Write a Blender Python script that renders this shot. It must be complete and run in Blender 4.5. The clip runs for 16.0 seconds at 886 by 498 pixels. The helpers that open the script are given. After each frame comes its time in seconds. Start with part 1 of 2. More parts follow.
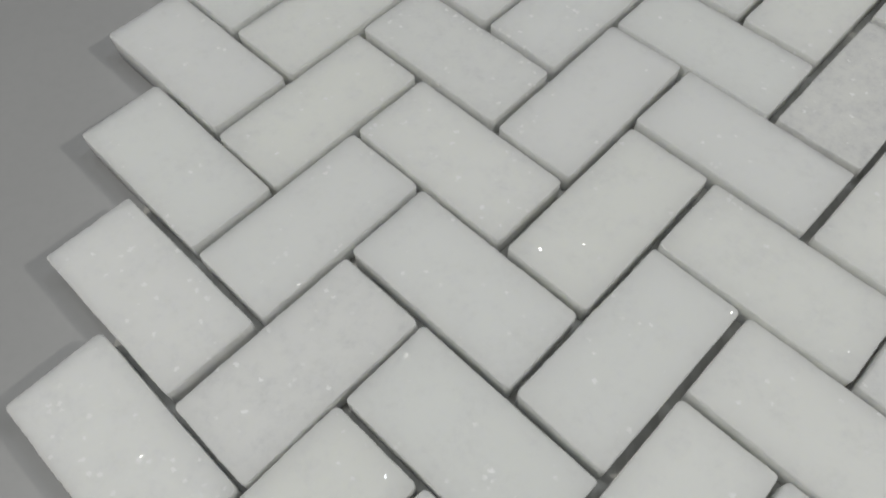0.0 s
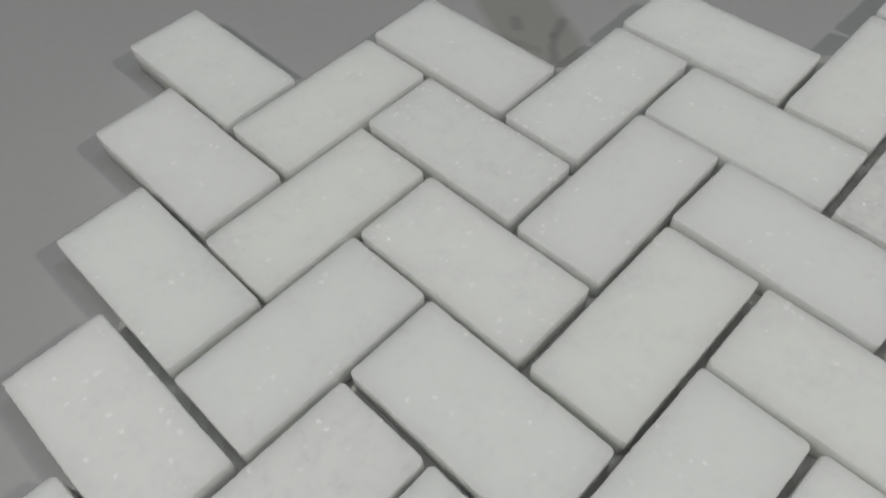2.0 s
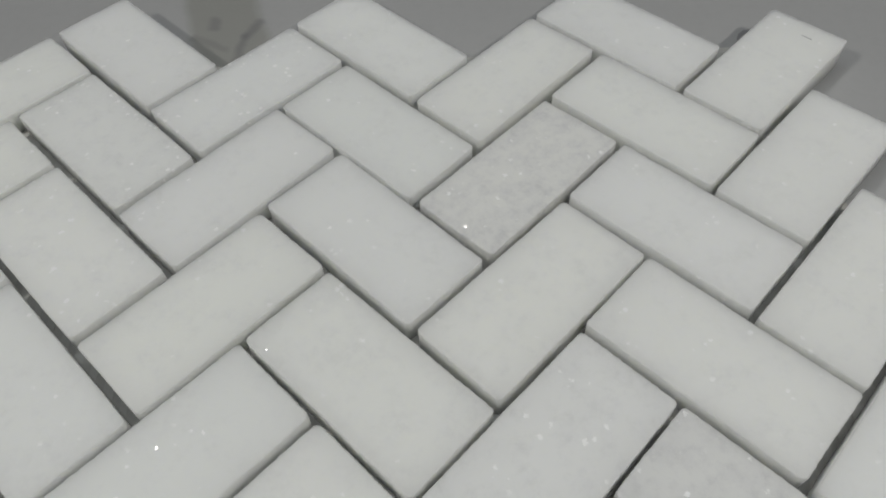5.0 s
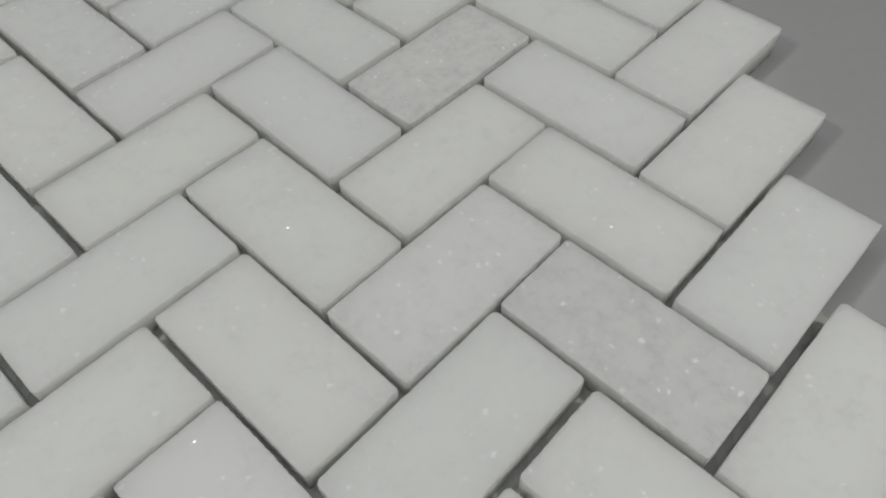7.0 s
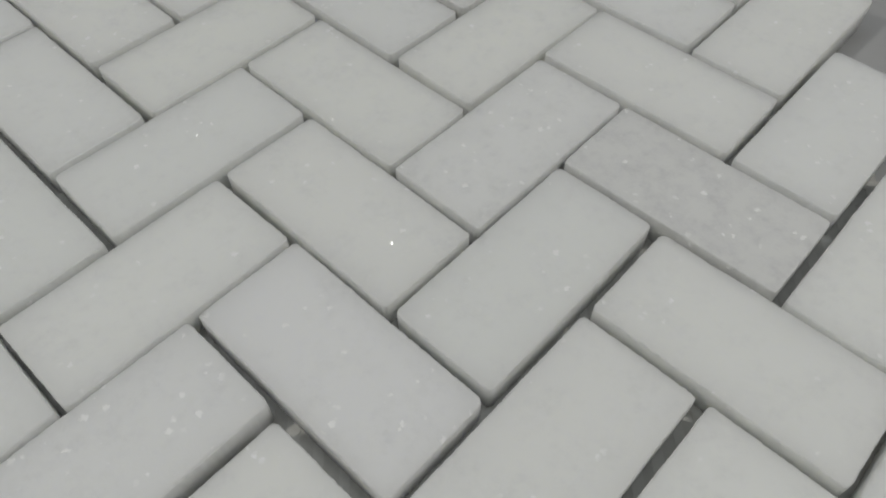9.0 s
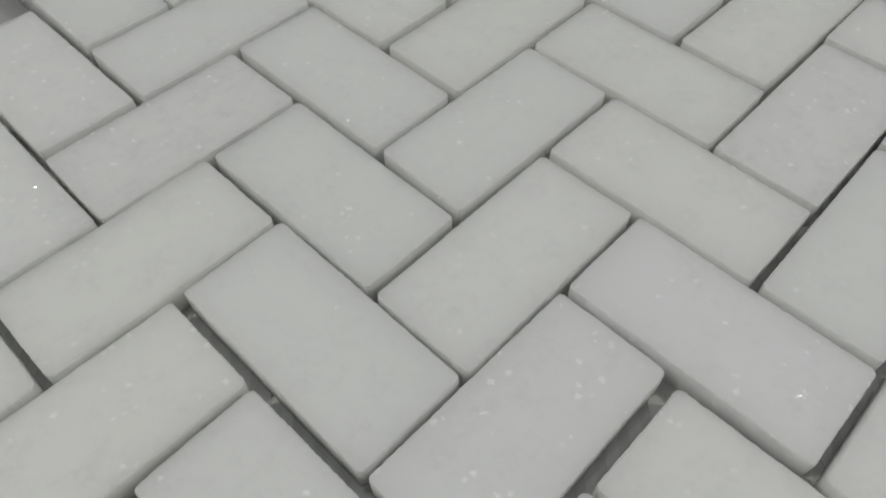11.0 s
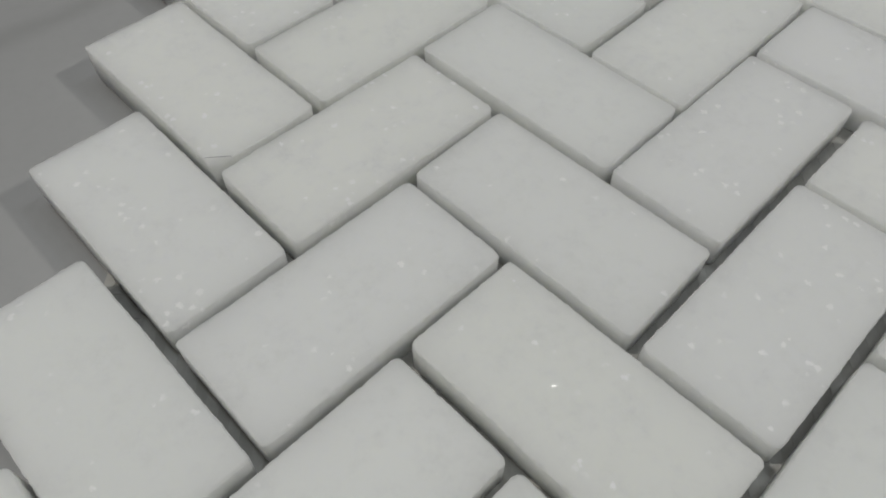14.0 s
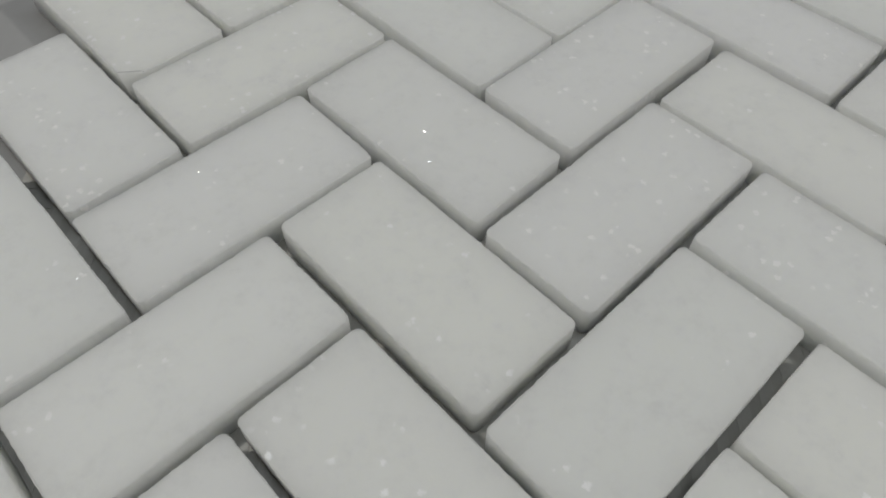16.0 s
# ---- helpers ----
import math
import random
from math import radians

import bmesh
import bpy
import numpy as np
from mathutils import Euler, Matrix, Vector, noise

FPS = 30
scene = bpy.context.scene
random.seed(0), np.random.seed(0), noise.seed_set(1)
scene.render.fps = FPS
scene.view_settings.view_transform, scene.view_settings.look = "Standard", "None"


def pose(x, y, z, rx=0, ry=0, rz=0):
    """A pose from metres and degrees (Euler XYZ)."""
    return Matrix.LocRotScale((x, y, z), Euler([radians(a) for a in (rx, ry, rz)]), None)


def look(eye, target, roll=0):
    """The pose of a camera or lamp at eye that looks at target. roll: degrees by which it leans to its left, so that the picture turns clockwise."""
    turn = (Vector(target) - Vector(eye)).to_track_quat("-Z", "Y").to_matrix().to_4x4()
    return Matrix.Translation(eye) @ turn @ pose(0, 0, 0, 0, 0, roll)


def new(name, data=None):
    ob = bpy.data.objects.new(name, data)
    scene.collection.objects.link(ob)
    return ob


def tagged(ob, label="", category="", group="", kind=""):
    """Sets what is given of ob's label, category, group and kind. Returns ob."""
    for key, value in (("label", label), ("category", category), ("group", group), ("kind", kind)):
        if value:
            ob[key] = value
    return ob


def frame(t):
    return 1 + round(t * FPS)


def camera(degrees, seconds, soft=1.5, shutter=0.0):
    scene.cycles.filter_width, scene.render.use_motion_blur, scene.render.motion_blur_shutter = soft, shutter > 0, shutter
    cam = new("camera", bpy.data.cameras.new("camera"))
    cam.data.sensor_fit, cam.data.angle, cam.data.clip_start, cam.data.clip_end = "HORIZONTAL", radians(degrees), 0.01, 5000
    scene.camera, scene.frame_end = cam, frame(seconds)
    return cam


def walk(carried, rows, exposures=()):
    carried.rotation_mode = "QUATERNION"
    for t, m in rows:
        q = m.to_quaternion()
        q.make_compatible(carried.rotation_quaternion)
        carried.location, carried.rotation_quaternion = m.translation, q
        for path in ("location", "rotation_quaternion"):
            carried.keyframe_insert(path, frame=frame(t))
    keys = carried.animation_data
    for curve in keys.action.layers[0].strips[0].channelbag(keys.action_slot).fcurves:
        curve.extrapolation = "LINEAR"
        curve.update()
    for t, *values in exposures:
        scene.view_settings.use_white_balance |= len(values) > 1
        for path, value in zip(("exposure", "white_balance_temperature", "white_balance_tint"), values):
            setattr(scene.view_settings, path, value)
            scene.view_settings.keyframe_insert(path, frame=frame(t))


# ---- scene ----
# A herringbone mosaic sheet of white marble tiles on a grey counter, filmed from close above.

# ---- camera ----
def eye(x, y, z, yaw, pitch, roll):
    """A camera at a place, turned to the left by yaw, up by pitch and leaning by roll, in degrees."""
    cy, sy, cp, sp = math.cos(radians(yaw)), math.sin(radians(yaw)), math.cos(radians(pitch)), math.sin(radians(pitch))
    return look((x, y, z), (x - sy * cp, y + cy * cp, z + sp), roll)


cam = camera(62.92, 16.0, soft=1.8)
walk(cam, [
    (0.0, eye(0.1002, -0.2014, 0.1647, 0.37, -60.56, -1.70)),
    (0.5, eye(0.0992, -0.1864, 0.1496, 1.61, -56.99, -3.11)),
    (1.0, eye(0.0990, -0.1789, 0.1505, 2.30, -55.33, -3.95)),
    (1.5, eye(0.0998, -0.1794, 0.1487, 2.49, -54.34, -4.22)),
    (2.0, eye(0.1027, -0.1835, 0.1485, 2.88, -53.84, -4.49)),
    (2.5, eye(0.1192, -0.1856, 0.1479, 2.93, -53.69, -4.36)),
    (3.0, eye(0.1326, -0.1875, 0.1481, 2.61, -53.41, -3.96)),
    (3.5, eye(0.1480, -0.1877, 0.1495, 2.47, -53.24, -3.81)),
    (4.0, eye(0.1651, -0.1898, 0.1491, 1.93, -53.11, -3.50)),
    (4.5, eye(0.1849, -0.1917, 0.1494, 1.43, -53.07, -3.25)),
    (4.7, eye(0.1912, -0.1926, 0.1489, 1.11, -53.05, -3.03)),
    (6.8, eye(0.2137, -0.2312, 0.1444, -0.93, -53.10, -1.15)),
    (7.0, eye(0.2146, -0.2359, 0.1430, -0.96, -52.94, -1.12)),
    (7.5, eye(0.2109, -0.2459, 0.1373, -1.33, -53.00, -0.76)),
    (8.0, eye(0.2096, -0.2546, 0.1301, -1.68, -53.12, -0.56)),
    (8.2, eye(0.2096, -0.2579, 0.1290, -2.04, -53.20, -0.33)),
    (10.3, eye(0.1561, -0.2645, 0.1281, -0.14, -53.77, -1.08)),
    (10.5, eye(0.1495, -0.2655, 0.1282, -0.55, -53.52, -0.75)),
    (11.0, eye(0.1279, -0.2656, 0.1281, -0.40, -53.71, -0.59)),
    (11.5, eye(0.1099, -0.2682, 0.1278, -0.21, -53.84, -0.47)),
    (12.0, eye(0.0943, -0.2734, 0.1280, -0.12, -53.71, -0.35)),
    (12.5, eye(0.0865, -0.2795, 0.1296, -0.03, -53.57, -0.16)),
    (13.0, eye(0.0836, -0.2934, 0.1257, 0.11, -53.32, 0.01)),
    (13.5, eye(0.0862, -0.3068, 0.1204, 0.09, -53.78, 0.27)),
    (14.0, eye(0.0829, -0.3215, 0.1138, 0.29, -53.51, 0.29)),
    (14.5, eye(0.0827, -0.3327, 0.1069, 0.32, -53.46, 0.45)),
    (15.0, eye(0.0843, -0.3428, 0.1073, 0.66, -53.54, 0.44)),
    (15.5, eye(0.0902, -0.3449, 0.1120, 1.01, -53.55, 0.42)),
    (16.0, eye(0.1092, -0.3455, 0.1144, 1.19, -53.61, 0.55)),
], exposures=[(0.0, -0.05), (4.7, -0.06), (7.0, -0.19), (10.5, -0.26), (13.5, -0.21), (16.0, -0.29)])

# ---- light ----
world = bpy.data.worlds.new("room_air")
scene.world = world
world.use_nodes = True
world.node_tree.nodes["Background"].inputs["Color"].default_value = (0.9, 0.95, 1.0, 1)
world.node_tree.nodes["Background"].inputs["Strength"].default_value = 0.05

CENTRE = (0.16, -0.17, 0.0)


def lamp(name, place, watts, size, colour):
    data = bpy.data.lights.new(name, "AREA")
    data.shape, data.size, data.energy, data.color = "DISK", size, watts, colour
    ob = new(name, data)
    ob.matrix_world = look(place, CENTRE)
    return ob


lamp("spot_lamp_east", (0.72, -0.29, 0.61), 1.95, 0.06, (0.965, 0.94, 0.87))
lamp("spot_lamp_west", (-0.32, -0.31, 0.61), 1.77, 0.06, (0.965, 0.94, 0.87))
lamp("ceiling_lamp_east", (0.60, 0.02, 1.10), 1.25, 0.12, (0.868, 0.94, 0.99))
lamp("ceiling_lamp_west", (-0.17, 0.05, 1.10), 1.25, 0.12, (0.868, 0.94, 0.99))
# added fill with no known source: lightens the joints and lifts the near sheen
lamp("ceiling_lamp_north", (0.16, 0.14, 1.36), 1.3, 0.15, (0.90, 0.94, 0.95))


# ---- materials ----
class Nodes:
    """Short hand for a node material."""

    def __init__(self, name):
        self.mat = bpy.data.materials.new(name)
        self.mat.use_nodes = True
        self.tree = self.mat.node_tree
        self.bsdf = self.tree.nodes["Principled BSDF"]

    def add(self, kind, **sets):
        node = self.tree.nodes.new(kind)
        for key, value in sets.items():
            if key in node.inputs:
                self.feed(node.inputs[key], value)
            else:
                setattr(node, key, value)
        return node

    def feed(self, socket, value):
        if isinstance(value, bpy.types.NodeSocket):
            self.tree.links.new(value, socket)
        else:
            socket.default_value = value

    def place(self):
        """Object coordinates in metres, shifted for each object so that no two pieces look alike."""
        coord = self.add("ShaderNodeTexCoord")
        info = self.add("ShaderNodeObjectInfo")
        far = self.add("ShaderNodeMath", operation="MULTIPLY")
        self.feed(far.inputs[0], info.outputs["Random"])
        far.inputs[1].default_value = 37.0
        shift = self.add("ShaderNodeVectorMath", operation="ADD")
        self.feed(shift.inputs[0], coord.outputs["Object"])
        self.feed(shift.inputs[1], far.outputs[0])
        return shift.outputs[0], info.outputs["Random"]

    def noise(self, at, scale, detail=3.0, rough=0.55):
        node = self.add("ShaderNodeTexNoise", Scale=scale, Detail=detail, Roughness=rough)
        self.feed(node.inputs["Vector"], at)
        return node.outputs["Fac"]

    def ramp(self, fac, *stops):
        node = self.add("ShaderNodeValToRGB")
        while len(node.color_ramp.elements) < len(stops):
            node.color_ramp.elements.new(0.5)
        for el, (pos, col) in zip(node.color_ramp.elements, stops):
            el.position = pos
            el.color = (*col, 1) if isinstance(col, tuple) else (col, col, col, 1)
        self.feed(node.inputs["Fac"], fac)
        return node.outputs["Color"]

    def mix(self, fac, a, b, blend="MIX"):
        node = self.add("ShaderNodeMix", data_type="RGBA", blend_type=blend)
        for socket, value in ((node.inputs[0], fac), (node.inputs[6], a), (node.inputs[7], b)):
            self.feed(socket, (*value, 1) if isinstance(value, tuple) else value)
        return node.outputs[2]

    def bump(self, *layers):
        normal = None
        for height, strength, distance in layers:
            node = self.add("ShaderNodeBump", Strength=strength, Distance=distance)
            self.feed(node.inputs["Height"], height)
            if normal:
                self.feed(node.inputs["Normal"], normal)
            normal = node.outputs["Normal"]
        self.feed(self.bsdf.inputs["Normal"], normal)


def marble(name, pale, cloud, cloudy, flecks=0.54, mottle=110.0, glow=1.0):
    """Honed crystalline marble: pale ground, soft grey clouds, bright crystal flecks."""
    n = Nodes(name)
    at, chance = n.place()
    broad = n.noise(at, mottle, 5, 0.65)
    grain = n.noise(at, 420, 4, 0.65)
    clouds = n.ramp(broad, (0.5 - 0.1 * cloudy, 0.0), (0.72, 1.0))
    speck = n.ramp(grain, (0.42, 0.0), (0.66, 1.0))
    tints = ((0.0, (1.0, 1.0, 1.0)), (0.2, (0.98, 0.978, 0.952)), (0.4, (0.972, 0.965, 0.985)), (0.6, (0.952, 0.957, 0.953)), (0.8, (0.955, 0.948, 0.962)), (1.0, (1.0, 0.995, 0.97)))
    tone = n.ramp(chance, *((at_, tuple(c * k for c, k in zip(pale, tint))) for at_, tint in tints))
    amount = n.add("ShaderNodeMath", operation="MULTIPLY")
    n.feed(amount.inputs[0], clouds)
    amount.inputs[1].default_value = cloudy
    col = n.mix(amount.outputs[0], tone, cloud)
    dots = n.add("ShaderNodeMath", operation="MULTIPLY")
    n.feed(dots.inputs[0], speck)
    n.feed(dots.inputs[1], amount.outputs[0])
    col = n.mix(dots.outputs[0], col, tuple(c * 0.86 for c in cloud))
    # crystals: sparse cells of a fine cell pattern, gathered in groups
    cells = n.add("ShaderNodeTexVoronoi", Scale=560.0, feature="F1")
    jitter = n.add("ShaderNodeTexNoise", Scale=900.0, Detail=2.0)
    n.feed(jitter.inputs["Vector"], at)
    ragged = n.add("ShaderNodeVectorMath", operation="MULTIPLY_ADD")
    n.feed(ragged.inputs[0], jitter.outputs["Color"])
    ragged.inputs[1].default_value = (0.0016, 0.0016, 0.0016)
    n.feed(ragged.inputs[2], at)
    n.feed(cells.inputs["Vector"], ragged.outputs[0])
    dot = n.ramp(cells.outputs["Distance"], (0.25, 1.0), (0.42, 0.0))
    pick = n.add("ShaderNodeSeparateColor")
    n.feed(pick.inputs[0], cells.outputs["Color"])
    rare = n.ramp(pick.outputs[0], (0.86, 0.0), (0.88, 1.0))
    group = n.ramp(n.noise(at, 120, 2), (flecks, 0.0), (flecks + 0.1, 1.0))
    fleck = n.mix(1.0, n.mix(1.0, dot, rare, "MULTIPLY"), group, "MULTIPLY")
    col = n.mix(fleck, col, (0.99, 0.99, 0.99))
    n.feed(n.bsdf.inputs["Base Color"], col)
    n.feed(n.bsdf.inputs["Roughness"], n.mix(fleck, n.ramp(grain, (0.3, 0.46), (0.7, 0.6)), (0.3, 0.3, 0.3)))
    crystal = n.add("ShaderNodeMapRange")
    n.feed(crystal.inputs["Value"], fleck)
    crystal.inputs["To Min"].default_value, crystal.inputs["To Max"].default_value = 0.36, 1.0
    n.feed(n.bsdf.inputs["Specular IOR Level"], crystal.outputs[0])
    deep = n.add("ShaderNodeMapRange")
    n.feed(deep.inputs["Value"], fleck)
    deep.inputs["To Min"].default_value, deep.inputs["To Max"].default_value = glow, 0.35
    n.feed(n.bsdf.inputs["Subsurface Weight"], deep.outputs[0])
    n.bsdf.inputs["Subsurface Radius"].default_value = (1.0, 1.0, 0.95)
    n.bsdf.inputs["Subsurface Scale"].default_value = 0.011
    n.bump((grain, 0.25, 0.00012), (n.noise(at, 1500, 2), 0.2, 0.00004), (fleck, 0.3, 0.0001))
    # here and there a cleaved crystal face lies bare, each tipped its own way, so that a few of them glint
    faces = n.add("ShaderNodeTexVoronoi", Scale=1000.0, feature="F1")
    n.feed(faces.inputs["Vector"], ragged.outputs[0])
    which = n.add("ShaderNodeSeparateColor")
    n.feed(which.inputs[0], faces.outputs["Color"])
    bare = n.mix(1.0, n.ramp(which.outputs[2], (0.94, 0.0), (0.95, 1.0)), n.ramp(faces.outputs["Distance"], (0.30, 1.0), (0.42, 0.0)), "MULTIPLY")
    tip = n.add("ShaderNodeVectorMath", operation="SUBTRACT")
    n.feed(tip.inputs[0], faces.outputs["Color"])
    tip.inputs[1].default_value = (0.5, 0.5, 0.95)
    some = n.add("ShaderNodeMath", operation="MULTIPLY")
    n.feed(some.inputs[0], bare)
    some.inputs[1].default_value = 1.5
    lean = n.add("ShaderNodeVectorMath", operation="SCALE")
    n.feed(lean.inputs[0], tip.outputs[0])
    n.feed(lean.inputs["Scale"], some.outputs[0])
    both = n.add("ShaderNodeVectorMath", operation="ADD")
    n.feed(both.inputs[0], n.bsdf.inputs["Normal"].links[0].from_socket)
    n.feed(both.inputs[1], lean.outputs[0])
    unit = n.add("ShaderNodeVectorMath", operation="NORMALIZE")
    n.feed(unit.inputs[0], both.outputs[0])
    # the facets mirror the lamps on top of the stone's own sheen
    facet = n.add("ShaderNodeBsdfAnisotropic", Roughness=0.15)
    n.feed(facet.inputs["Color"], n.mix(bare, (0.0, 0.0, 0.0), (0.06, 0.06, 0.06)))
    n.feed(facet.inputs["Normal"], unit.outputs[0])
    over = n.add("ShaderNodeAddShader")
    n.feed(over.inputs[0], n.bsdf.outputs[0])
    n.feed(over.inputs[1], facet.outputs[0])
    n.feed(n.tree.nodes["Material Output"].inputs["Surface"], over.outputs[0])
    return n.mat


MARBLE_WHITE = marble("white_marble", (0.882, 0.897, 0.880), (0.825, 0.832, 0.832), 0.45)
MARBLE_FLECKED = marble("flecked_marble", (0.887, 0.90, 0.890), (0.83, 0.835, 0.845), 0.5, 0.42)
MARBLE_CLOUDED = marble("clouded_marble", (0.862, 0.872, 0.858), (0.785, 0.79, 0.795), 0.65, 0.48, 170.0, 0.85)
MARBLE_GREY = marble("grey_marble", (0.80, 0.802, 0.795), (0.70, 0.70, 0.71), 0.9, 0.45, 190.0, 0.7)


def counter_stone():
    """Grey polished counter with a faint mottle, a few dark veins in one patch and one painted soft shadow."""
    n = Nodes("grey_counter_stone")
    coord = n.add("ShaderNodeTexCoord").outputs["Object"]
    broad = n.noise(coord, 9, 3)
    fine = n.noise(coord, 260, 4, 0.7)
    col = n.mix(broad, (0.375, 0.375, 0.38), (0.415, 0.415, 0.42))
    col = n.mix(n.ramp(fine, (0.45, 0.0), (0.75, 0.25)), col, (0.33, 0.33, 0.335))
    wobble = n.add("ShaderNodeTexNoise", Scale=70.0, Detail=3.0)
    n.feed(wobble.inputs["Vector"], coord)
    push = n.add("ShaderNodeVectorMath", operation="MULTIPLY_ADD")
    n.feed(push.inputs[0], wobble.outputs["Color"])
    push.inputs[1].default_value = (0.006, 0.006, 0.0)
    n.feed(push.inputs[2], coord)

    def streak(start, end, half, soft):
        """1 along a wavering line on the stone, 0 away from it."""
        s, e = Vector((*start, 0)) + Vector((0.003, 0.003, 0)), Vector((*end, 0)) + Vector((0.003, 0.003, 0))
        run = e - s
        rel = n.add("ShaderNodeVectorMath", operation="SUBTRACT")
        n.feed(rel.inputs[0], push.outputs[0])
        rel.inputs[1].default_value = s
        dot = n.add("ShaderNodeVectorMath", operation="DOT_PRODUCT")
        n.feed(dot.inputs[0], rel.outputs[0])
        dot.inputs[1].default_value = run / run.length_squared
        clamp = n.add("ShaderNodeClamp")
        n.feed(clamp.inputs[0], dot.outputs["Value"])
        foot = n.add("ShaderNodeVectorMath", operation="SCALE")
        foot.inputs[0].default_value = run
        n.feed(foot.inputs["Scale"], clamp.outputs[0])
        away = n.add("ShaderNodeVectorMath", operation="DISTANCE")
        n.feed(away.inputs[0], rel.outputs[0])
        n.feed(away.inputs[1], foot.outputs[0])
        fade = n.add("ShaderNodeMapRange")
        n.feed(fade.inputs["Value"], away.outputs["Value"])
        fade.inputs["From Min"].default_value, fade.inputs["From Max"].default_value = half, half + soft
        fade.inputs["To Min"].default_value, fade.inputs["To Max"].default_value = 1.0, 0.0
        return fade.outputs[0]

    def vein_and_shade(col, fac, amount, dark):
        k = n.add("ShaderNodeMath", operation="MULTIPLY")
        n.feed(k.inputs[0], fac)
        k.inputs[1].default_value = amount
        return n.mix(k.outputs[0], col, dark)

    col = vein_and_shade(col, streak((0.119, 0.040), (0.130, 0.002), 0.010, 0.004), 0.62, (0.25, 0.25, 0.225))
    col = vein_and_shade(col, streak((0.138, 0.015), (0.1335, 0.008), 0.0005, 0.0020), 0.5, (0.16, 0.16, 0.17))
    col = vein_and_shade(col, streak((0.1335, 0.008), (0.1325, -0.004), 0.0003, 0.0020), 0.5, (0.16, 0.16, 0.17))
    col = vein_and_shade(col, streak((0.1225, 0.017), (0.1225, 0.013), 0.0007, 0.0022), 0.45, (0.16, 0.16, 0.17))
    col = vein_and_shade(col, streak((0.117, 0.008), (0.128, 0.001), 0.0005, 0.0015), 0.35, (0.18, 0.18, 0.18))
    # a soft diagonal shadow west of the sheet, painted into the stone's colour
    col = vein_and_shade(col, streak((-0.004, -0.153), (-0.05, -0.195), 0.0008, 0.005), 0.4, (0.27, 0.27, 0.27))
    n.feed(n.bsdf.inputs["Base Color"], col)
    n.feed(n.bsdf.inputs["Roughness"], n.ramp(broad, (0.3, 0.32), (0.7, 0.42)))
    n.bump((fine, 0.1, 0.00005))
    return n.mat


def plain(name, colour, rough, scale=60.0, vary=0.12):
    n = Nodes(name)
    coord = n.add("ShaderNodeTexCoord").outputs["Object"]
    fac = n.noise(coord, scale, 4, 0.6)
    n.feed(n.bsdf.inputs["Base Color"], n.mix(fac, tuple(c * (1 - vary) for c in colour), tuple(min(1, c * (1 + vary)) for c in colour)))
    n.bsdf.inputs["Roughness"].default_value = rough
    n.bump((fac, 0.2, 0.0002))
    return n.mat


COUNTER = counter_stone()
BACKING = plain("mesh_resin", (0.50, 0.49, 0.465), 0.6, 400)
STRAND = plain("glass_fibre", (0.54, 0.53, 0.505), 0.5, 600)
SMEAR = plain("dried_grout", (0.62, 0.60, 0.55), 0.7, 500)
GLUE = plain("cured_glue", (0.25, 0.25, 0.26), 0.3, 300)
CRUMB = plain("brown_crumb", (0.16, 0.10, 0.06), 0.8, 900)
PAINT = plain("wall_paint", (0.34, 0.336, 0.33), 0.8, 6, 0.04)


# ---- mesh helpers ----
def part(name, bm, material, parent=None, label=""):
    data = bpy.data.meshes.new(name)
    bm.to_mesh(data)
    bm.free()
    data.materials.append(material)
    ob = new(name, data)
    ob.parent = parent
    if label:
        tagged(ob, label)
    return ob


def box(bm, x0, x1, y0, y1, z0, z1):
    vs = [bm.verts.new((x, y, z)) for z in (z0, z1) for x, y in ((x0, y0), (x1, y0), (x1, y1), (x0, y1))]
    for f in ((3, 2, 1, 0), (4, 5, 6, 7), (0, 1, 5, 4), (1, 2, 6, 5), (2, 3, 7, 6), (3, 0, 4, 7)):
        bm.faces.new([vs[k] for k in f])


# ---- the room that closes the place ----
def slab(name, dims, material, label, category):
    bm = bmesh.new()
    box(bm, *dims)
    return tagged(part(name, bm, material), label, category, kind="structure")


W, E, S, N, TOP = -1.1, 1.42, -1.4, 1.1, 1.5
slab("counter_top", (W, E, S, N, -0.04, 0.0), COUNTER, "flat grey polished stone counter under the mosaic sheet", "counter")
slab("wall_north", (W - 0.1, E + 0.1, N, N + 0.1, -0.04, TOP), PAINT, "plain painted wall", "wall")
slab("wall_south", (W - 0.1, E + 0.1, S - 0.1, S, -0.04, TOP), PAINT, "plain painted wall", "wall")
slab("wall_west", (W - 0.1, W, S, N, -0.04, TOP), PAINT, "plain painted wall", "wall")
slab("wall_east", (E, E + 0.1, S, N, -0.04, TOP), PAINT, "plain painted wall", "wall")
slab("ceiling", (W - 0.1, E + 0.1, S - 0.1, N + 0.1, TOP, TOP + 0.1), PAINT, "plain painted ceiling", "ceiling")

# ---- the mosaic sheet ----
PITCH, JOINT, HEIGHT, BED = 0.02675, 0.0020, 0.0095, 0.0007
LONG, SHORT = 2 * PITCH - JOINT, PITCH - JOINT
COLUMNS, ROWS = 8, 11

sheet = tagged(new("mosaic_sheet"), "white marble herringbone mosaic sheet lying on a grey counter", "mosaic tile sheet")


def lattice(a, b):
    """From tile steps along the two tile directions to metres on the counter."""
    k = PITCH / math.sqrt(2)
    return (a + b) * k, (b - a) * k


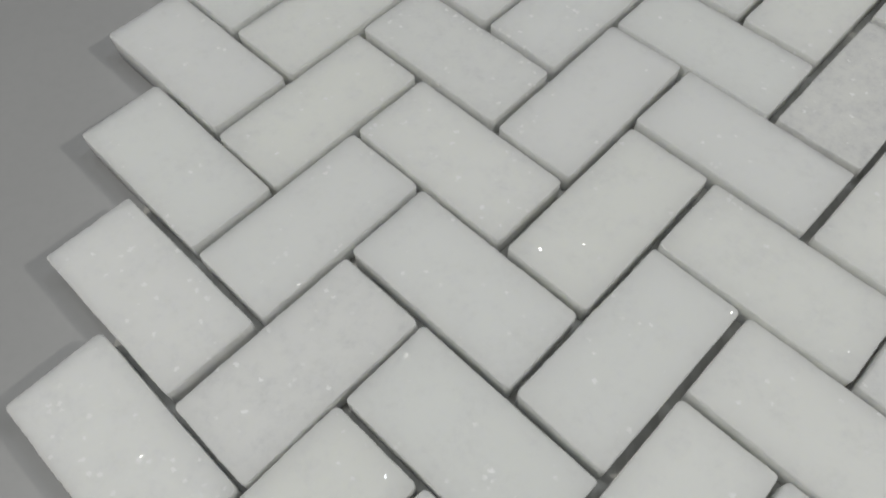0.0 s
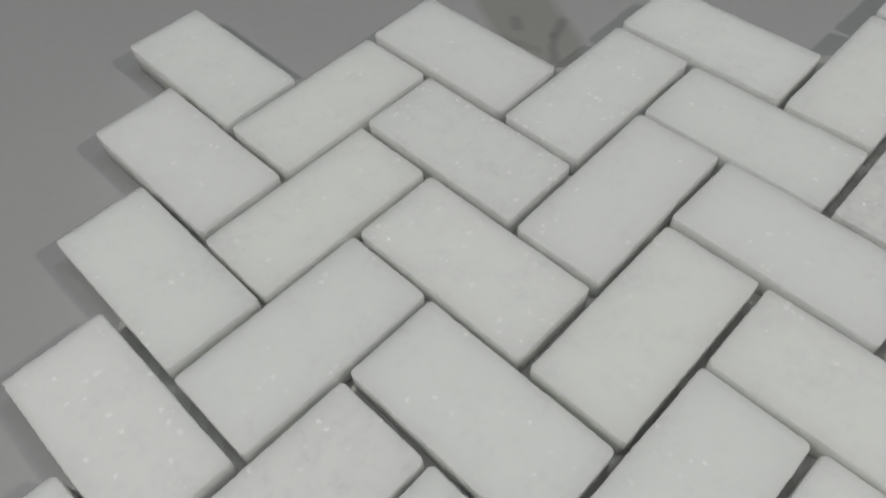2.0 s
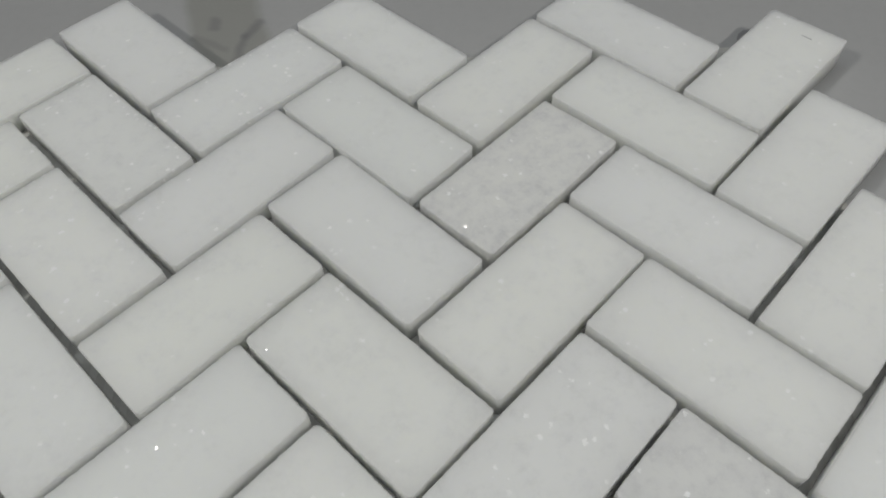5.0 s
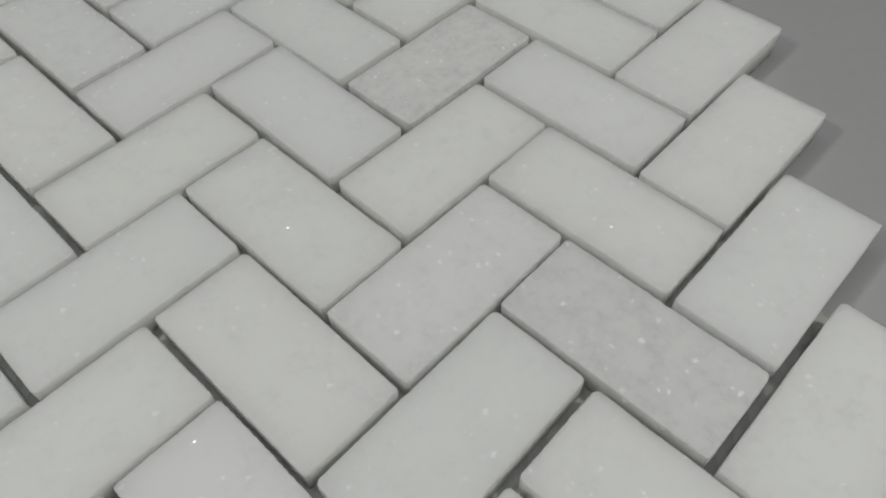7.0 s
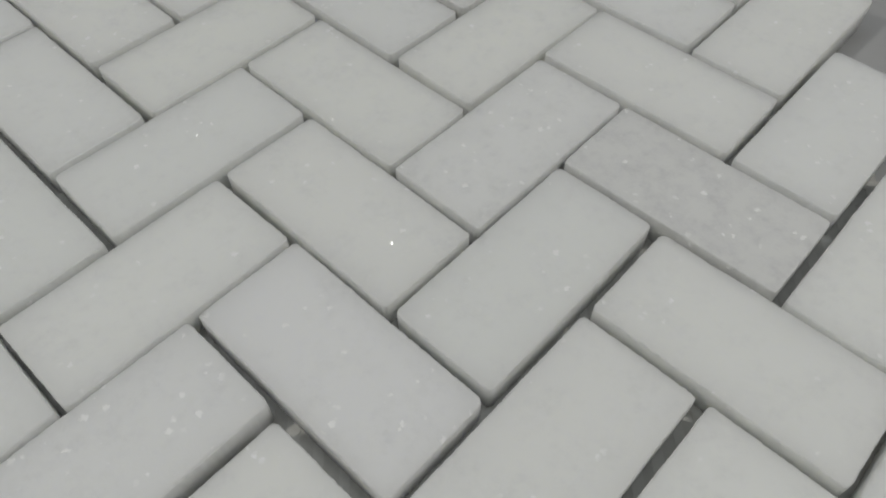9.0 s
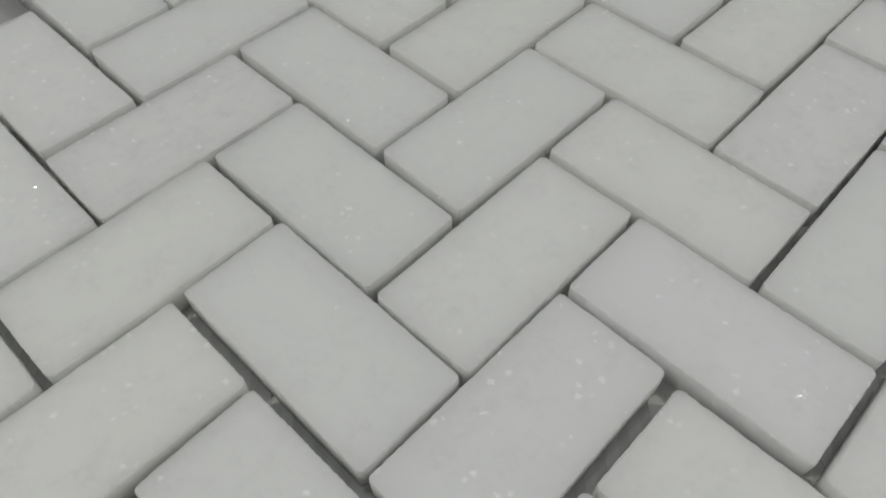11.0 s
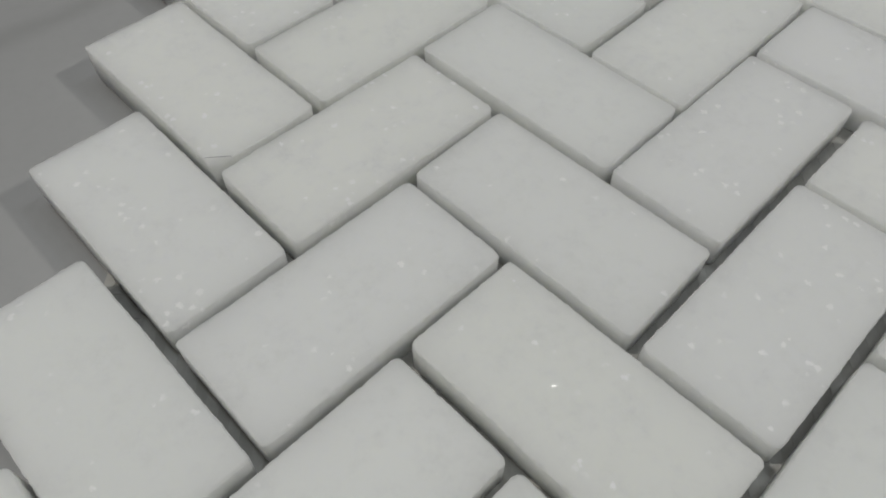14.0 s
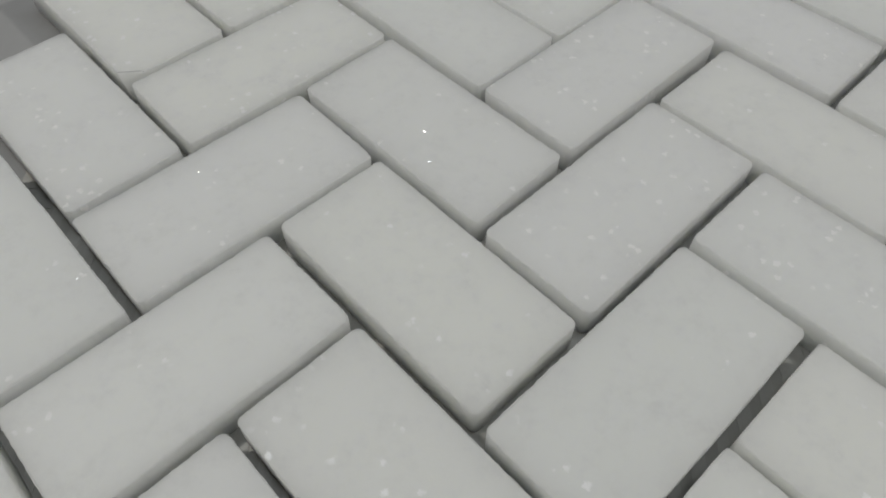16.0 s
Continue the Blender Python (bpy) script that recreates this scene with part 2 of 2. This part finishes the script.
def tile_mesh(seed, chip=None):
    """One tile, long along x, its top at z = 0: rounded corners, eased and slightly uneven arrises."""
    rnd = random.Random(seed)
    lx, ly = LONG / 2 + rnd.uniform(-0.00025, 0.00025), SHORT / 2 + rnd.uniform(-0.0002, 0.0002)
    radius = [rnd.uniform(0.0009, 0.0016) for _ in range(4)]
    outline = []
    for k, (sx, sy) in enumerate(((1, 1), (-1, 1), (-1, -1), (1, -1))):
        r = radius[k]
        for s in range(6):
            ang = radians(90 * k + 90 * s / 5)
            outline.append((sx * (lx - r) + r * math.cos(ang), sy * (ly - r) + r * math.sin(ang), math.cos(ang), math.sin(ang)))
        # the straight run to the next corner
        nx, ny = ((-1, 1), (-1, -1), (1, -1), (1, 1))[k]
        r2 = radius[(k + 1) % 4]
        ang = radians(90 * (k + 1))
        x0, y0 = outline[-1][:2]
        x1, y1 = nx * (lx - r2) + r2 * math.cos(ang), ny * (ly - r2) + r2 * math.sin(ang)
        count = 110 if k in (0, 2) else 54
        for s in range(1, count):
            f = s / count
            outline.append((x0 + (x1 - x0) * f, y0 + (y1 - y0) * f, math.cos(ang), math.sin(ang)))
    off = Vector((seed * 3.1, seed * 1.7, 0))
    ease = rnd.uniform(0.00022, 0.00034)
    rings = ((1.0, 0.0), (0.62, -0.10), (0.28, -0.34), (0.06, -0.75), (0.0, -1.15), (-0.05, -8.0), (0.15, -(HEIGHT - BED) / ease))
    bm = bmesh.new()
    loops = []
    for ring, (inset, depth) in enumerate(rings):
        loop = []
        for x, y, nx, ny in outline:
            at = Vector((x, y, 0)) * 260 + off
            worn = 1 + 0.45 * noise.noise(at) + 0.4 * noise.noise(at * 4) + 0.35 * noise.noise(at * 9)
            worn = min(3.2, worn + 4.5 * max(0.0, noise.noise(at * 2.2 + Vector((5, 1, 2))) - 0.42) + 0.8 * max(0.0, noise.noise(at * 17)))
            wave = 0.00015 * noise.noise(Vector((x, y, ring * 0.0003)) * 1100 + off) + 0.00013 * noise.noise(Vector((x, y, 0)) * 90 + off)
            d = inset * ease * worn - wave
            z = depth * ease * (worn if ring < 5 else 1)
            px, py = x - nx * d, y - ny * d
            loop.append(bm.verts.new((px, py, z)))
        loops.append(loop)
    n = len(outline)
    for a, b in zip(loops, loops[1:]):
        for k in range(n):
            bm.faces.new((a[k], b[k], b[(k + 1) % n], a[(k + 1) % n])).smooth = True
    # the top: an inner ring and a flat field
    inner = [bm.verts.new((v.co.x * 0.985, v.co.y * 0.97, 0.0)) for v in loops[0]]
    for k in range(n):
        bm.faces.new((inner[k], loops[0][k], loops[0][(k + 1) % n], inner[(k + 1) % n])).smooth = True
    bm.faces.new(inner)
    bm.faces.new(list(reversed(loops[-1])))
    crack = []
    if chip:
        cut = bmesh.ops.bisect_plane(
            bm, geom=bm.verts[:] + bm.edges[:] + bm.faces[:], clear_outer=True,
            plane_co=(chip[0] * (lx - 0.0021), chip[1] * (ly - 0.0021), 0.0), plane_no=(chip[0], chip[1] * 0.8, 0.95))
        rim = [g for g in cut["geom_cut"] if isinstance(g, bmesh.types.BMEdge)]
        crack = sorted({tuple(v.co) for e in rim for v in e.verts if v.co.z > -0.00012})
        bmesh.ops.edgenet_fill(bm, edges=rim)
    bm.normal_update()
    return bm, crack


# tiles with more grey in them, by column and row
GREY = {(5, 1), (6, 4)}
CLOUDED = {(5, 3), (1, 3), (2, 1)}
FLECKED = {(0, 4), (0, 5), (0, 6), (3, 5), (3, 6), (2, 2), (4, 7), (0, 3), (1, 5), (3, 0), (4, 5)}
# small slips from the regular pattern: millimetres along and across the sheet, degrees
SLIPS = {
    (0, 1): (-0.14, 0.29, 0.0), (0, 2): (-0.09, 0.28, -0.5), (0, 3): (-0.35, 0.10, 0.0), (0, 4): (0.25, 0.15, 0.0), (0, 5): (-0.30, 0.60, 0.0),
    (0, 6): (-0.40, 0.80, -0.2), (0, 7): (-0.75, 0.35, 0.0), (0, 8): (-0.41, 0.98, -0.3), (1, 0): (0.16, -0.04, 0.0), (1, 1): (-0.17, -0.70, 0.0),
    (1, 3): (0.13, -0.70, 0.0), (1, 4): (-0.03, 0.32, 0.0), (1, 5): (-0.36, 0.68, -0.3), (1, 6): (-0.32, 0.58, -0.6), (1, 7): (-0.33, 0.79, 0.0),
    (1, 8): (-0.17, 0.68, 0.1), (2, 0): (0.15, 0.40, 0.0), (2, 1): (0.10, -0.10, 0.0), (2, 2): (-0.01, -0.21, 0.0), (2, 3): (-0.04, -0.02, 0.0),
    (2, 4): (0.03, 0.01, 0.0), (2, 5): (0.30, 1.08, 0.0), (2, 6): (-0.30, 1.08, 0.7), (2, 7): (-0.11, 0.97, 0.0), (2, 8): (-0.75, 0.91, 0.0),
    (3, 1): (0.26, 0.03, 0.9), (3, 2): (0.28, -0.25, 0.3), (3, 3): (0.00, 0.18, -0.4), (3, 4): (0.01, 0.07, 0.4), (3, 5): (0.06, 1.58, 0.0),
    (3, 6): (0.00, 0.88, 0.4), (3, 7): (-0.17, 0.30, 0.2), (3, 8): (0.07, 0.60, 0.3), (4, 0): (0.15, 0.25, 0.0), (4, 1): (-0.10, -0.24, 0.0),
    (4, 2): (0.14, 0.35, -0.9), (4, 3): (0.04, -0.42, 0.2), (4, 4): (-0.08, 0.07, -0.4), (4, 5): (0.04, 0.86, 0.0), (4, 7): (0.02, 0.60, 0.0),
    (5, 1): (0.43, -0.33, 0.0), (5, 2): (0.26, 0.08, -0.8), (5, 3): (-0.09, 0.00, -0.1), (5, 4): (-0.10, 0.77, 0.1), (6, 1): (0.70, 0.11, 0.0),
    (6, 2): (0.54, 0.37, 0.0), (6, 3): (-0.06, 0.47, 0.0), (6, 4): (-0.28, 0.56, 0.0), (6, 5): (0.13, 0.21, 0.0), (7, 1): (0.21, 0.19, 0.0),
    (7, 2): (0.02, 0.25, 0.0), (7, 3): (-0.13, 0.18, 0.0),
}


def hairline(name, points, half, parent, label):
    """A thin dark line laid on a tile, through the points."""
    bm = bmesh.new()
    rows = []
    for k, p in enumerate(points):
        run = (points[min(k + 1, len(points) - 1)] - points[max(k - 1, 0)]).normalized()
        side = Vector((-run.y, run.x, 0)).normalized() * half * (0.6 + 0.5 * abs(noise.noise(p * 900)))
        rows.append([bm.verts.new(p + side), bm.verts.new(p + Vector((0, 0, 0.00006))), bm.verts.new(p - side)])
    for a, b in zip(rows, rows[1:]):
        bm.faces.new((a[0], a[1], b[1], b[0]))
        bm.faces.new((a[1], a[2], b[2], b[1]))
    return part(name, bm, GLUE, parent, label)


def lay_tile(column, row):
    along_a = column % 2 == 0
    if along_a:
        i, j = column + row, column - row
        x, y = lattice(i + 1, j + 0.5)
        turn = -45
    else:
        i, j = column + 1 + row, column - 1 - row
        x, y = lattice(i + 0.5, j + 1)
        turn = 45
    rnd = random.Random(column * 50 + row)
    sx, sy, st = SLIPS.get((column, row), (rnd.uniform(-0.2, 0.2), rnd.uniform(-0.2, 0.2), rnd.uniform(-0.4, 0.4)))
    chip = (1, -1) if (column, row) == (0, 5) else None
    material = MARBLE_GREY if (column, row) in GREY else MARBLE_CLOUDED if (column, row) in CLOUDED else MARBLE_FLECKED if (column, row) in FLECKED else MARBLE_WHITE
    label = "chipped white marble tile" if chip else "greyer mottled marble tile" if material in (MARBLE_GREY, MARBLE_CLOUDED) else ""
    bm, crack = tile_mesh(column * 20 + row + 1, chip)
    ob = part("tile", bm, material, sheet, label)
    if crack:
        hairline("crack", [Vector(p) + Vector((0, 0, 0.00003)) for p in crack], 0.00011, ob, "thin dark crack at the chipped corner")
    ob.matrix_basis = pose(x + sx / 1000, y + sy / 1000, HEIGHT, rnd.uniform(-0.25, 0.25), rnd.uniform(-0.25, 0.25), turn + st)
    return ob


def mesh_backing():
    """The fibre mesh that the tiles are glued to: flat strands at 45 degrees to the tiles, with openings between."""
    left, right, far, near = 0.019, 0.3034, -0.0085, -(2 * ROWS + 1) * PITCH / math.sqrt(2) + 0.01
    for name, z0, z1, cross in (("mesh_warp", 0.0001, 0.0005, False), ("mesh_weft", 0.0001, 0.0006, True)):
        bm = bmesh.new()
        lo, hi = (near, far) if cross else (left, right)
        at = lo + 0.001
        rnd = random.Random(7 + cross)
        while at < hi:
            wide = rnd.uniform(0.0009, 0.0014)
            a, b = at - wide, min(at + wide, hi)
            if cross:
                box(bm, left, right, a, b, z0, z1)
            else:
                box(bm, a, b, near, far, z0, z1)
            at += 0.0046 + rnd.uniform(-0.0003, 0.0003)
        tagged(part(name, bm, STRAND, sheet, "grey glass-fibre strands of the backing mesh"), kind="stuff")
    bm = bmesh.new()
    box(bm, left + 0.0004, right - 0.0004, near, far - 0.0004, 0.00004, 0.0004)
    part("mesh_resin", bm, BACKING, sheet, "grey resin film of the backing mesh")
    # inside the sheet the glue has risen into the joints and lifted the strands with it
    inset, top = 0.010, 0.0025
    bm = bmesh.new()
    box(bm, left + inset, right - inset, near + inset, far - inset - 0.012, 0.0006, top)
    part("glue_bed", bm, BACKING, sheet, "grey glue risen into the joints")
    bm = bmesh.new()
    rnd = random.Random(23)
    at = left + inset + 0.002
    while at < right - inset - 0.002:
        wide = rnd.uniform(0.0009, 0.0014)
        box(bm, at - wide, at + wide, near + inset, far - inset - 0.012, top - 0.0002, top + 0.00012)
        at += 0.0046 + rnd.uniform(-0.0003, 0.0003)
    tagged(part("mesh_warp", bm, STRAND, sheet, "grey glass-fibre strands of the backing mesh"), kind="stuff")


def glue_blob():
    """A flat drop of cured glue that has run out at the far edge."""
    bm = bmesh.new()
    tops, feet = [], []
    for k in range(24):
        ang = 2 * math.pi * k / 24
        r = 0.0042 * (1 + 0.18 * noise.noise(Vector((math.cos(ang) * 2, math.sin(ang) * 2, 3.0))))
        feet.append(bm.verts.new((r * math.cos(ang), r * 0.8 * math.sin(ang), 0.0)))
        tops.append(bm.verts.new((0.86 * r * math.cos(ang), 0.86 * r * 0.8 * math.sin(ang), 0.0006)))
    for k in range(24):
        bm.faces.new((feet[k], feet[(k + 1) % 24], tops[(k + 1) % 24], tops[k])).smooth = True
    bm.faces.new(tops)
    ob = part("glue_blob", bm, GLUE, sheet, "grey drop of cured glue")
    ob.matrix_basis = pose(0.2975, -0.0035, 0.0003, 0, 0, 40)


def grout_smear():
    """A dried smear in the joint beside one of the far tiles."""
    bm = bmesh.new()
    bmesh.ops.create_icosphere(bm, subdivisions=3, radius=1.0)
    for v in bm.verts:
        wob = 1 + 0.25 * noise.noise(v.co * 2.3)
        v.co = Vector((v.co.x * 0.0052 * wob, v.co.y * 0.0019 * wob, v.co.z * 0.0012 * wob))
    for f in bm.faces:
        f.smooth = True
    ob = part("grout_smear", bm, SMEAR, sheet, "dried beige grout smear")
    ob.matrix_basis = pose(0.2462, -0.0122, HEIGHT - 0.0013, 0, 0, -44)


def crumb():
    """A brown crumb that lies on the counter against the sheet's side."""
    bm = bmesh.new()
    bmesh.ops.create_icosphere(bm, subdivisions=2, radius=1.0)
    for v in bm.verts:
        v.co *= 1 + 0.4 * noise.noise(v.co * 1.7)
        v.co = Vector((v.co.x * 0.0010, v.co.y * 0.0006, v.co.z * 0.0005))
    ob = tagged(part("crumb", bm, CRUMB), "small brown crumb lying on the grey counter", "crumb")
    ob.matrix_basis = pose(0.0055, -0.1912, 0.0004, 0, 0, -35)


def mesh_threads():
    """Loose ends of the mesh that stick out where two tiles meet at the far edge."""
    rnd = random.Random(11)
    for c in (0, 2, 4, 6):
        x, y = lattice(c + 2, c + 1)
        for _ in range(3):
            bm = bmesh.new()
            long = rnd.uniform(0.003, 0.006)
            box(bm, -0.0003, 0.0003, -0.004, long, 0.0, 0.0005)
            ob = part("mesh_thread", bm, STRAND, sheet)
            ob.matrix_basis = pose(x + rnd.uniform(-0.002, 0.0015), y + 0.0005, 0.0006, 4, 0, rnd.uniform(-25, 25))


mesh_backing()
glue_blob()
grout_smear()
mesh_threads()
crumb()
for column in range(COLUMNS):
    for row in range(ROWS):
        laid = lay_tile(column, row)
        if (column, row) == (7, 0):
            dash = [laid.matrix_basis.inverted() @ Vector((0.3072 + 0.00045 * k, -0.0154 - 0.00046 * k, HEIGHT + 0.00005)) for k in range(6)]
            hairline("scratch", [Vector((p.x, p.y, 0.00004)) for p in dash], 0.0002, laid, "short grey scratch")
